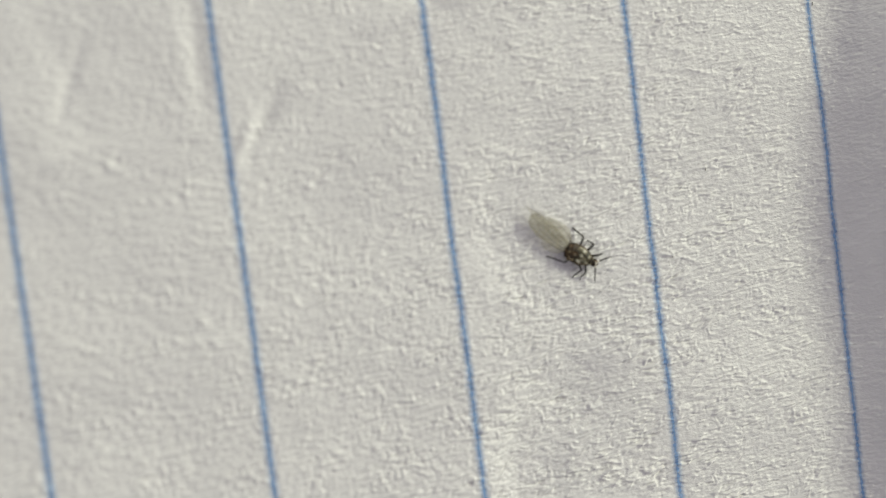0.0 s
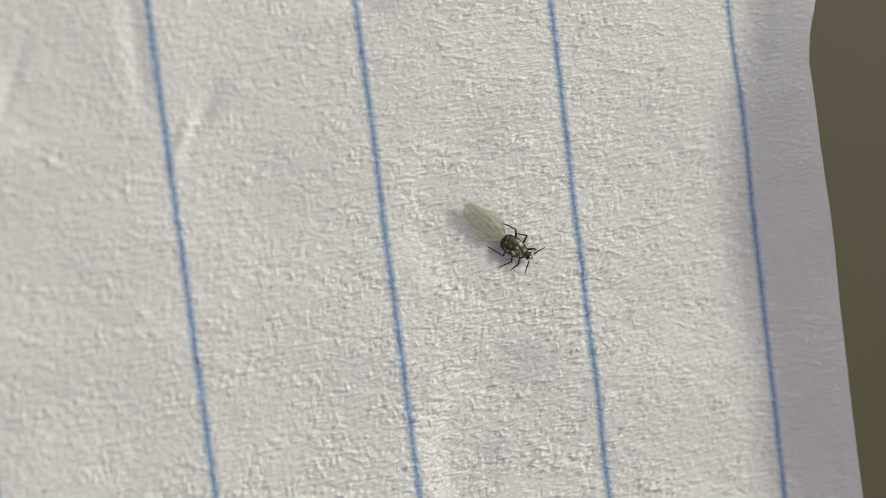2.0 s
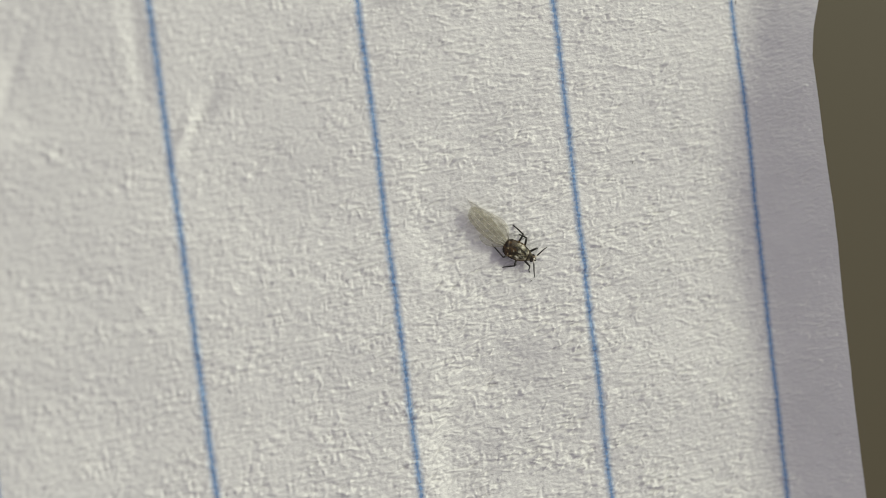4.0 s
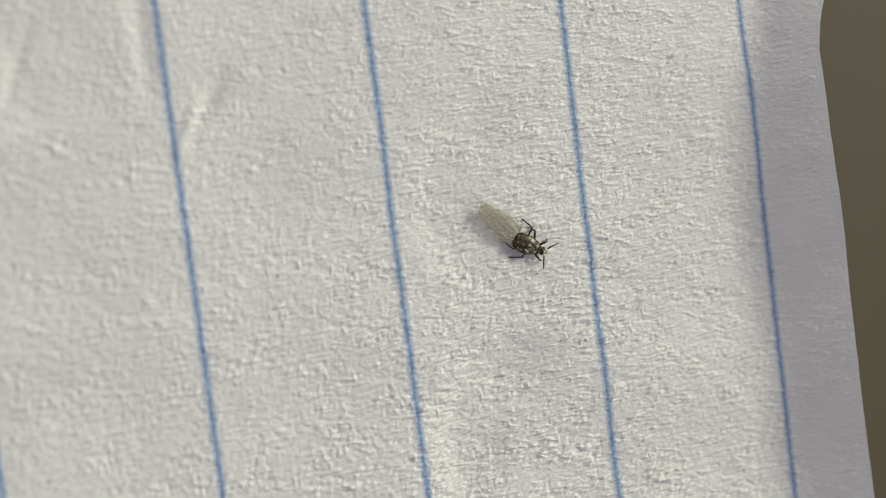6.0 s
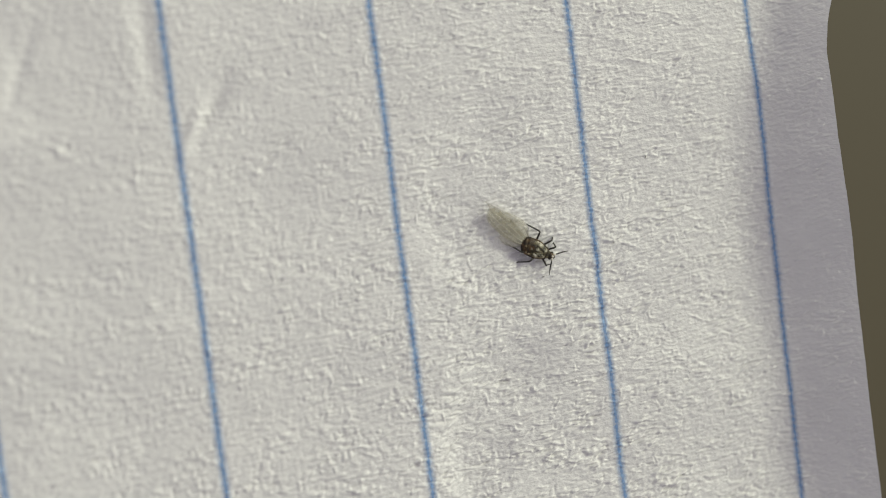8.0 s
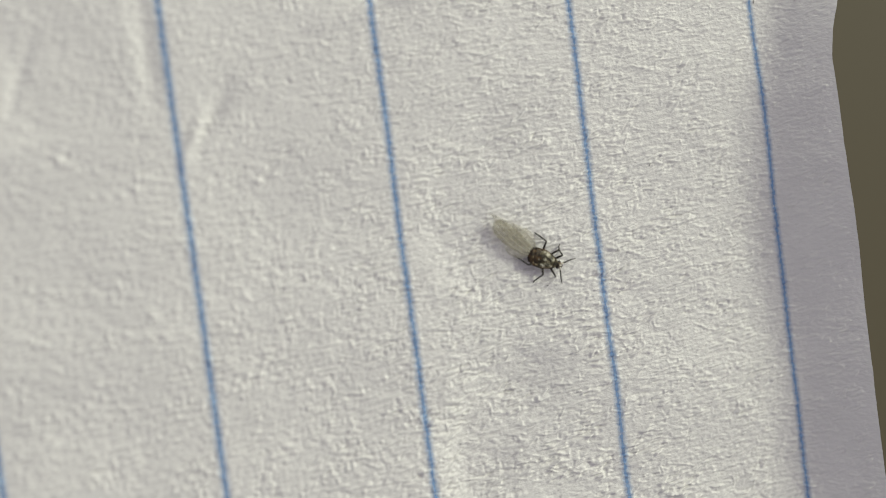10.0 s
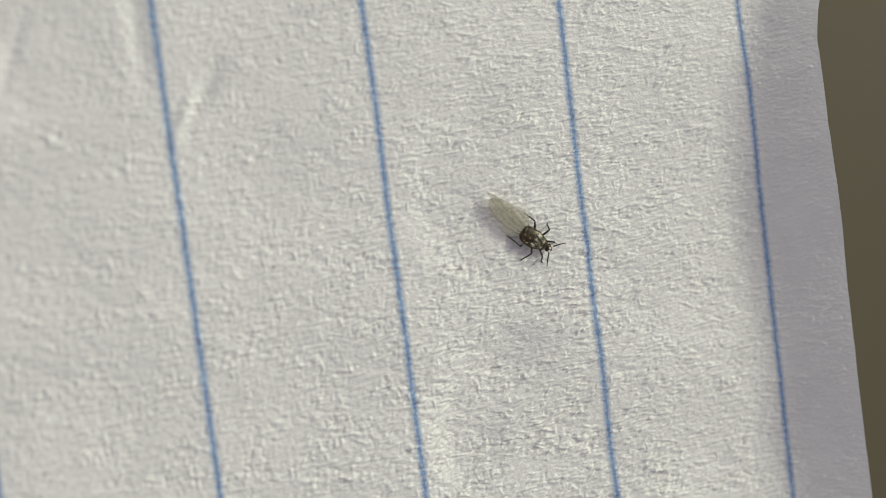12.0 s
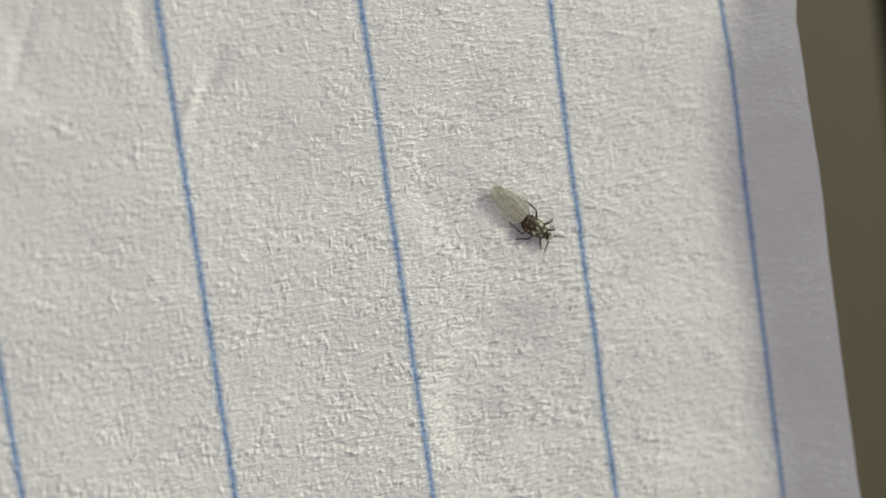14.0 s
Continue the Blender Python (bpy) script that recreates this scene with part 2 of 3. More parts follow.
def sheet():
    iu = np.where((U >= -18.001) & (U <= EDGE_U + 0.001))[0]
    iv = np.where((V >= -21.001) & (V <= 8.001))[0]
    nu, nv = len(iu), len(iv)
    fine = (0.0042 * relief(1, 0.90, 0.26, 0.7, nu, nv, 8) + 0.0014 * relief(2, 0.26, 0.60, 0.8, nu, nv)
            + 0.0036 * relief(3, 0.30, 0.18, 0.6, nu, nv, 12) + 0.0075 * relief(4, 2.2, 1.1, 0.6, nu, nv, 5))
    # a faint weave where the bundles are flat
    fine += (0.0075 * relief(8, 0.62, 0.27, 0.5, nu, nv, 10) + 0.0036 * relief(9, 0.27, 0.55, 0.5, nu, nv, 4)) * np.interp(U[iu], [-5.0, 5.0], [1.0, 0.0])[None, :]
    fine += felt(nu, nv)
    # worn fibres stand up more than the pits between them go down
    fine = np.where(fine > 0, 1.1 * fine, 0.9 * fine)
    # the relief swells and fades in soft patches
    fine *= np.clip(1.0 + 0.22 * relief(6, 3.2, 1.6, 0.8, nu, nv), 0.5, 1.6)
    fine *= np.interp(V[iv], [-15, -6, 2], [1.18, 1.04, 0.70])[:, None] * np.interp(U[iu], [-15, -4, 2, 8, 14], [0.78, 0.85, 1.08, 0.98, 0.66])[None, :]
    fine += 0.034 * relief(5, 9.0, 6.0, 0.7, nu, nv)
    z = np.zeros_like(UU)
    z[np.ix_(iv, iu)] = fine
    z *= smooth((UU + 18.5) / 2.0) * smooth((VV + 21.5) / 2.0) * smooth((8.5 - VV) / 2.0)

    # creases and dents
    z += dent(-6.95, -0.25, -5.40, 1.72, -0.18, 0.24)
    z += ridge(-7.0, -0.35, -6.35, 0.8, 0.07, 0.20) + ridge(-6.5, 0.55, -5.75, 1.4, 0.06, 0.18)
    z += ridge(-7.70, 5.2, -7.65, 2.4, -0.085, 0.36)
    z += ridge(-13.0, -1.6, -9.8, -0.5, -0.07, 0.45)
    z += ridge(-14.5, 0.3, -11.3, 0.9, 0.06, 0.30) + ridge(-11.4, 4.0, -12.2, 2.2, -0.05, 0.22)
    z += ridge(-12.4, 5.5, -11.6, 1.6, -0.04, 0.6)
    z += ridge(-1.3, 3.85, 2.0, 4.7, 0.09, 0.28) + ridge(-0.9, 5.0, 0.5, 4.3, -0.08, 0.45)
    z += arc(4.5, -3.3, 3.0, 60, 270, -0.11, 0.75, 1.6)
    z += arc(4.0, -11.8, 2.75, 40, 245, -0.25, 0.70, 1.9)
    z += 0.10 * smooth((UU + 2.5) / 6.0) * smooth((VV + 3.5) / 5.0)
    z += ridge(-9.5, -6.5, -4.0, -5.2, 0.05, 0.8)
    z += ridge(-5.6, -9.6, -1.5, -8.4, -0.05, 0.7)

    # the bottom margin curls up off the flat, steep enough to shade itself
    start = np.interp(V, [-16, -10.7, -6.4, -3.1, -0.7, 1.2, 3.0, 6.0], [14.35, 14.2, 14.05, 13.85, 14.1, 14.8, 15.3, 15.5])
    reach = np.interp(V, [-3.0, 1.5], [2.4, 1.9])
    top = 40 - 8 * smooth((V - 1.2) / 2.0) + 1.5 * np.sin(V * 0.9)
    kernel = np.hanning(41)
    kernel /= kernel.sum()
    start, reach, top = (np.convolve(np.pad(row, 20, mode="edge"), kernel, mode="valid")[:, None] for row in (start, reach, top))
    turn = np.radians(top) * smooth((UU - start + 0.70 * reach) / reach)
    du = np.diff(U, prepend=U[0])[None, :]
    worn = np.convolve(np.pad(np.interp(V, EDGE_V, EDGE_OUT), 8, mode="edge"), np.hanning(17) / np.hanning(17).sum(), mode="valid")
    worn = worn[:, None] * smooth((UU - 14.9) / 1.9)
    x = U[0] + np.cumsum(np.cos(turn) * du, axis=1) + worn * np.cos(turn)
    lift = np.cumsum(np.sin(turn) * du, axis=1) + worn * np.sin(turn)

    # far from the hump the sheet comes down onto the table
    r = np.hypot(np.clip(np.abs(VV + 5) - 27, 0, None), np.clip(-UU - 32, 0, None))
    sag = (TABLE_Z + 0.12) * (1 - np.cos(math.pi * np.clip(r / 78, 0, 1))) / 2
    return x, VV.copy(), z + lift + sag


X, Y, Z = sheet()
paper = new("ruled_paper", grid_mesh("ruled_paper", X, Y, Z, np.stack([UU, VV], -1), PAPER))
tagged(paper, "white ruled notebook paper, slightly creased, its margin curling up", "paper")


def underside():
    """The back of the sheet and its cut edge, a tenth of a millimetre below the front."""
    cu = np.unique(np.r_[np.arange(0, len(U), 9), len(U) - 1])
    cv = np.unique(np.r_[np.arange(0, len(V), 9), len(V) - 1])
    g = np.ix_(cv, cu)
    me = grid_mesh("back", X[g], Y[g], Z[g] - 0.10, np.stack([UU[g], VV[g]], -1), PAPER)
    me.flip_normals()
    ob = new("back", me)
    ob.parent = paper
    ex = np.stack([X[:, -1], X[:, -1] - 0.01], 1)
    ey = np.stack([Y[:, -1], Y[:, -1]], 1)
    ez = np.stack([Z[:, -1], Z[:, -1] - 0.10], 1)
    ob = new("cut_edge", grid_mesh("cut_edge", ex, ey, ez, np.stack([ez, ey], -1), PAPER))
    ob.parent = paper


underside()


def rules():
    """Printed blue rules, each its own film of ink on the sheet."""
    for k in range(5, -29, -1):
        u = (k - 3) * RULE - (0.21 if k == 5 else 0.0)
        if u < FAR_U + 25:
            break
        half = 0.18 if k == 5 else 0.22
        cols = np.where(np.abs(U - u) <= half + 0.03)[0]
        if len(cols) < 4 or U[cols[0]] < -18:
            cols = None
        if cols is None:
            i = int(np.clip(np.searchsorted(U, u), 1, len(U) - 1))
            w = (u - U[i - 1]) / (U[i] - U[i - 1])
            rows = np.arange(0, len(V), 4)
            cx = X[rows, i - 1] * (1 - w) + X[rows, i] * w
            cz = Z[rows, i - 1] * (1 - w) + Z[rows, i] * w
            off = np.array([-1.0, 1.0]) * half
            x, y = cx[:, None] + off, np.repeat(V[rows][:, None], 2, 1)
            z = np.repeat(cz[:, None], 2, 1) + 0.02
            uv = np.stack([np.repeat(off[None] / half, len(rows), 0), y], -1)
        else:
            x, y, z = X[:, cols], Y[:, cols], Z[:, cols] + 0.004
            uv = np.stack([(UU[:, cols] - u) / half, VV[:, cols]], -1)
        ob = new("ruled_line", grid_mesh("ruled_line", x, y, z, uv, INK))
        ob.parent = paper


rules()


def height_at(x, y):
    """The sheet's height near a place, in mm."""
    i, j = np.argmin(np.abs(V - y)), np.argmin(np.abs(X[len(V) // 2] - x))
    return float(Z[max(0, i - 4):i + 5, max(0, j - 4):j + 5].mean())


# ---- the brown tabletop under the sheet ----
def tabletop():
    top = tagged(new("tabletop"), "dull brown wooden tabletop of wide planks", "table", kind="structure")
    top.location = (0, 0, TABLE_Z * MM)
    width, gap = 0.118, 0.0022
    bm = bmesh.new()
    bmesh.ops.create_cube(bm, size=1.0, matrix=Matrix.LocRotScale((0, 0, -0.012), None, (width - gap, 1.7, 0.024)))
    bmesh.ops.bevel(bm, geom=bm.edges[:], offset=0.0012, segments=2, affect="EDGES")
    me = mesh_of("plank", bm, WOOD, smooth=False)
    for i in range(-5, 5):
        ob = new("plank", me)
        ob.parent = top
        ob.location = (0.0369 - width / 2 - i * width, 0, 0)
    bm = bmesh.new()
    bmesh.ops.create_cube(bm, size=1.0, matrix=Matrix.LocRotScale((0.0369, 0, -0.031), None, (1.1, 1.6, 0.012)))
    part("underlay", bm, WOOD, top, smooth=False)


tabletop()


# ---- the winged insect: x ahead, z up, millimetres, origin on the paper under its body ----
FLAT = 0.72   # the body is low and broad


def blob(bm, stations, segments=20, flat=0.0):
    """A closed body through stations (x, y, z, half width, half height)."""
    rings = []
    for x, y, z, w, h in stations:
        ring = []
        for i in range(segments):
            a = 2 * math.pi * i / segments
            s = math.sin(a)
            ring.append(bm.verts.new((x * MM, (y + w * math.cos(a)) * MM, FLAT * (z + h * s * (1 - flat * (s < 0))) * MM)))
        rings.append(ring)
    for r0, r1 in zip(rings, rings[1:]):
        for i in range(segments):
            bm.faces.new((r0[i], r1[i], r1[(i + 1) % segments], r0[(i + 1) % segments]))
    bm.faces.new(rings[0])
    bm.faces.new(rings[-1][::-1])
    bmesh.ops.recalc_face_normals(bm, faces=bm.faces[:])
    return bm


def egg(x0, x1, z, w, h, blunt=0.5, n=12, y=0.0, full=0.6):
    """Stations of an egg from x0 to x1; blunt moves its widest place."""
    rows = []
    for i in range(n + 1):
        t = i / n
        s = math.sin(math.pi * t ** (math.log(0.5) / math.log(blunt))) if 0 < t < 1 else 0.0
        s = max(s, 0.04) ** full
        rows.append((x0 + (x1 - x0) * t, y, z, w * s, h * s))
    return rows


def limb(bm, points, radii, segments=7):
    """A tapered bent tube through points (mm)."""
    rings = []
    pts = [Vector(p) for p in points]
    for i, p in enumerate(pts):
        d = (pts[min(i + 1, len(pts) - 1)] - pts[max(i - 1, 0)]).normalized()
        side = d.cross(Vector((0, 0, 1)))
        side = side.normalized() if side.length > 1e-6 else Vector((0, 1, 0))
        up = side.cross(d).normalized()
        rings.append([bm.verts.new((p + (side * math.cos(a) + up * math.sin(a)) * radii[i]) * MM)
                      for a in (2 * math.pi * k / segments for k in range(segments))])
    for r0, r1 in zip(rings, rings[1:]):
        for i in range(segments):
            bm.faces.new((r0[i], r1[i], r1[(i + 1) % segments], r0[(i + 1) % segments]))
    bm.faces.new(rings[0])
    bm.faces.new(rings[-1][::-1])
    bmesh.ops.recalc_face_normals(bm, faces=bm.faces[:])
    return bm


# margins of a folded wing, by the way from its base (mm): how far right (negative) and left of its axis it reaches
FOREWING_RIGHT = ((0, -0.09, 0.10), (0.14, -0.12, 0.12), (0.39, -0.28, 0.18), (0.84, -0.37, 0.25), (1.28, -0.39, 0.27), (1.62, -0.35, 0.24),
                  (1.80, -0.28, 0.18), (1.88, -0.20, 0.12), (1.93, -0.09, 0.02))
FOREWING_LEFT = ((0, -0.04, 0.12), (0.14, -0.06, 0.22), (0.44, -0.10, 0.41), (0.84, -0.08, 0.44), (1.32, -0.08, 0.37), (1.70, -0.03, 0.27),
                 (1.98, 0.05, 0.19), (2.14, 0.09, 0.15), (2.26, 0.12, 0.13))
HINDWING_RIGHT = ((0, -0.10, 0.0), (0.14, -0.16, 0.0), (0.34, -0.40, -0.10), (0.59, -0.53, -0.22), (0.84, -0.55, -0.32), (1.02, -0.49, -0.43))
HINDWING_LEFT = ((0, 0.0, 0.14), (0.14, 0.05, 0.24), (0.44, 0.20, 0.54), (0.74, 0.22, 0.56), (1.09, 0.22, 0.47), (1.40, 0.26, 0.36))


def wing_surface(margins, s, a, lift):
    """A place on a folded wing: s from base to tip, a from its right to its left margin, 0 to 1."""
    way, low, high = zip(*margins)
    x = s * way[-1]
    r, l = np.interp(x, way, low), np.interp(x, way, high)
    y = r + (l - r) * a
    z = lift * x - 0.22 * y * y + 0.010 * math.sin(9 * x + 14 * y) + 0.005 * math.sin(31 * y - 7 * x) * (0.3 + s)
    return Vector((-x, y, z))


def wing(bm, margins, lift, seed, thick=0.006, ns=44, na=16):
    """A thin membrane with a slightly frayed tip."""
    rng = random.Random(seed)
    fray = [rng.uniform(-0.035, 0.02) for j in range(na + 1)]
    for dz in (0.0, -thick):
        rows = [[bm.verts.new((wing_surface(margins, (i / ns) * (1 + fray[j] * (i / ns) ** 5), j / na, lift)
                               + Vector((0, 0, dz))) * MM) for j in range(na + 1)] for i in range(ns + 1)]
        for i in range(ns):
            for j in range(na):
                bm.faces.new((rows[i][j], rows[i + 1][j], rows[i + 1][j + 1], rows[i][j + 1]))
    bmesh.ops.recalc_face_normals(bm, faces=bm.faces[:])
    return bm


# hip place, thigh length and rise, shin length, by leg: x, y, thigh, shin
LEGS = {
    "right_hind": (-0.20, -0.24, 0.26, 0.48),
    "right_middle": (0.10, -0.24, 0.28, 0.28),
    "right_front": (0.38, -0.18, 0.29, 0.18),
    "left_hind": (-0.06, 0.24, 0.39, 0.44),
    "left_middle": (0.22, 0.22, 0.36, 0.18),
    "left_front": (0.42, 0.14, 0.32, 0.14),
}
STAND = 0.13   # how high the body is held over the paper
HIP_Z, KNEE_Z = 0.10, 0.21


def insect():
    bug = tagged(new("winged_insect"), "tiny dark mottled winged insect crawling on the ruled paper", "insect")
    abdomen = part("abdomen", blob(bmesh.new(), [(-0.54, 0, 0.20, 0.05, 0.04), (-0.52, 0, 0.205, 0.15, 0.09), (-0.47, 0, 0.21, 0.235, 0.13),
                   (-0.36, 0, 0.215, 0.305, 0.16), (-0.2, 0, 0.215, 0.335, 0.165), (0.0, 0, 0.215, 0.33, 0.16), (0.16, 0, 0.21, 0.28, 0.12),
                   (0.2, 0, 0.21, 0.05, 0.04)]), SHELL_REAR, bug, "dark brown mottled abdomen")
    for x, w, h in ((-0.43, 0.262, 0.148), (-0.31, 0.322, 0.170)):
        part("segment_ring", blob(bmesh.new(), [(x - 0.045, 0, 0.222, w * 0.93, h * 0.93), (x - 0.02, 0, 0.222, w * 1.01, h * 1.01),
                                                (x + 0.02, 0, 0.222, w * 1.01, h * 1.01), (x + 0.045, 0, 0.222, w, h)]), SHELL_REAR, abdomen)
    for x, y, long, wide in ((-0.27, 0.11, 0.070, 0.050), (-0.38, -0.05, 0.045, 0.050), (-0.16, -0.235, 0.075, 0.045), (-0.20, 0.26, 0.060, 0.030),
                             (-0.30, -0.20, 0.045, 0.040)):
        part("tan_mark", blob(bmesh.new(), egg(x - long, x + long, 0.372 - 1.1 * y * y, 1.5 * wide, 0.020, 0.45, 8, y)), PATCH_TAN, abdomen, "tan and rusty mark")
    thorax = part("thorax", blob(bmesh.new(), [(-0.24, 0, 0.255, 0.06, 0.05), (-0.18, 0, 0.255, 0.25, 0.12), (-0.06, 0, 0.255, 0.322, 0.155),
                  (0.10, 0, 0.25, 0.315, 0.16), (0.28, 0, 0.24, 0.262, 0.15), (0.43, 0, 0.23, 0.195, 0.13), (0.54, 0, 0.22, 0.145, 0.10),
                  (0.57, 0, 0.22, 0.06, 0.05)]), SHELL_FRONT, bug, "olive grey mottled glossy thorax")
    part("scutellum", blob(bmesh.new(), egg(-0.20, -0.02, 0.392, 0.10, 0.030, 0.6, y=0.03)), SHELL_REAR, thorax)
    for x, y, long, wide in ((0.16, -0.13, 0.16, 0.075), (0.25, 0.05, 0.12, 0.060), (0.05, 0.00, 0.10, 0.055), (0.02, -0.20, 0.09, 0.040)):
        part("pale_plate", blob(bmesh.new(), egg(x - long, x + long, 0.398 - 0.9 * y * y - 0.16 * max(0, x) ** 1.5, wide, 0.028, 0.55, 8, y)),
             PATCH_PALE, thorax, "pale grey olive plate")
    for x, y, long, turn in ((0.10, -0.06, 0.20, 12), (0.16, 0.09, 0.18, -10), (0.0, -0.11, 0.12, 40)):
        c, n = math.cos(radians(turn)), math.sin(radians(turn))
        pts = [(x + long * t * c, y + long * t * n, 0.72 * (0.412 - 0.9 * (y + long * t * n) ** 2 - 0.16 * max(0, x + long * t) ** 1.5)) for t in (-1, -0.5, 0, 0.5, 1)]
        part("seam", limb(bmesh.new(), pts, [0.006, 0.012, 0.014, 0.012, 0.006], 6), SHELL_REAR, thorax, "black seam")
    for s in (-1, 1):
        part("side_margin", blob(bmesh.new(), [(-0.20, s * 0.28, 0.25, 0.02, 0.04), (-0.12, s * 0.30, 0.25, 0.04, 0.07), (0.08, s * 0.298, 0.245, 0.04, 0.08),
                                               (0.26, s * 0.245, 0.24, 0.036, 0.08), (0.42, s * 0.180, 0.235, 0.034, 0.07), (0.53, s * 0.125, 0.225, 0.015, 0.04)]),
             SHELL_REAR, thorax, "blackish side margin")
    part("collar", blob(bmesh.new(), [(0.41, 0, 0.235, 0.20, 0.122), (0.43, 0, 0.24, 0.222, 0.134), (0.46, 0, 0.235, 0.21, 0.126),
                                      (0.48, 0, 0.23, 0.14, 0.10)]), SHELL_REAR, thorax)
    head = part("head", blob(bmesh.new(), egg(0.48, 0.80, 0.21, 0.135, 0.105, 0.42)), SHELL_REAR, bug)
    part("face_spot", blob(bmesh.new(), egg(0.61, 0.75, 0.275, 0.045, 0.042, 0.5)), PALE_SPOT, head, "cream face spot")
    for s in (-1, 1):
        part("eye", blob(bmesh.new(), egg(0.57, 0.68, 0.24, 0.045, 0.05, 0.5, 8, s * 0.112)), EYE, head)
    wings = []
    # wings folded flat over each other, reaching well past the body
    for name, margins, z, lift, mat, label, veins in (
            ("forewing", FOREWING_RIGHT, 0.175, 0.035, WING, "milky olive translucent forewing", (0.12, 0.42, 0.72)),
            ("forewing", FOREWING_LEFT, 0.160, 0.035, WING_CLEAR, "clear crinkled forewing with a pointed tip", (0.96, 0.55)),
            ("hindwing", HINDWING_RIGHT, 0.135, 0.04, WING_CLEAR, "clear glassy hindwing", (0.02,)),
            ("hindwing", HINDWING_LEFT, 0.130, 0.04, WING_CLEAR, "clear glassy hindwing", (0.85,))):
        w = part(name, wing(bmesh.new(), margins, lift, len(margins) + int(100 * z)), mat, bug, label)
        wings.append((w, z))
        for a in veins:
            pts = [wing_surface(margins, t, 0.5 + (a - 0.5) * (1 - 0.3 * t), lift) + Vector((0, 0, 0.004)) for t in (i / 16 for i in range(1, 16))]
            part("vein", limb(bmesh.new(), pts, [0.009 - 0.0002 * i for i in range(len(pts))], 5), VEIN_DARK if abs(a - 0.5) > 0.45 else VEIN, w)
    moving = {}
    drop = KNEE_Z + STAND
    for name, (x, y, thigh, shin) in LEGS.items():
        leg = part("leg", limb(bmesh.new(), [(-0.03, 0, 0), (thigh * 0.35, 0, 0.05), (thigh * 0.75, 0, 0.09), (thigh, 0, KNEE_Z - HIP_Z)],
                               [0.026, 0.040, 0.038, 0.028]), LEG_SKIN, bug)
        tibia = part("tibia", limb(bmesh.new(), [(0, 0, 0), (shin * 0.5, 0, -0.42 * drop), (shin * 0.8, 0, -0.76 * drop), (shin, 0, 0.012 - drop)],
                                   [0.028, 0.027, 0.024, 0.020]), LEG_SKIN, leg)
        part_foot = limb(bmesh.new(), [(shin, 0, 0.012 - drop), (shin + 0.05, 0, 0.004 - drop), (shin + 0.10, 0.01, 0.01 - drop)],
                         [0.019, 0.020, 0.013])
        me = tibia.data
        part_foot.from_mesh(me)
        part_foot.to_mesh(me)
        part_foot.free()
        for p in me.polygons:
            p.use_smooth = True
        moving[name] = (leg, tibia)
    for name, s in (("right_antenna", -1), ("left_antenna", 1)):
        pts = [(0, 0, 0), (0.15, 0, 0.04), (0.32, 0.01 * s, 0.04), (0.47, 0.0, 0.01), (0.61, -0.02 * s, -0.03)]
        moving[name] = part("antenna", limb(bmesh.new(), pts, [0.022, 0.026, 0.025, 0.020, 0.011], 6), LEG_SKIN, bug)
        part("scape", limb(bmesh.new(), [(-0.03, 0, 0.0), (0.03, 0, 0.012), (0.10, 0, 0.03)], [0.034, 0.038, 0.030], 7), PALE_SPOT, moving[name],
             "cream antenna base")
    return bug, moving, wings


INSECT, MOVING, WINGS = insect()


# ---- loose fibres on the sheet, and one highlight modelled as a white speck ----
def fibres():
    for x, y, size, bend, turn, mat, label in (
            (7.70, -5.30, 0.22, 1.3, -35, FIBRE, "tiny curled dark grey fibre lying on the paper"),
            (9.46, -2.45, 0.15, 0.5, 60, FIBRE, "tiny dark grey fibre lying on the paper"),
            (5.09, -6.15, 0.20, -0.3, 12, FIBRE, "tiny dark grey fibre lying on the paper"),
            (14.17, 2.86, 0.13, 0.3, 85, FIBRE, "tiny dark grey fibre lying on a blue rule"),
            # no loose bit: a glint of the paper, painted as a pale speck
            (9.84, -11.10, 0.09, 0.4, 30, GLINT, "tiny white glint on the paper, modelled as a speck")):
        a = radians(turn)
        pts = []
        for i in range(8):
            t = i / 7 - 0.5
            px, py = size * t, size * bend * (0.25 - t * t)
            pts.append((px * math.cos(a) - py * math.sin(a), px * math.sin(a) + py * math.cos(a), 0.014))
        me = mesh_of("fibre_or_glint", limb(bmesh.new(), pts, [0.007, 0.011, 0.013, 0.012, 0.013, 0.011, 0.009, 0.006], 6), mat)
        ob = tagged(new("fibre_or_glint", me), label, "fibre", "loose fibres")
        ob.location = (x * MM, y * MM, height_at(x, y) * MM)


fibres()


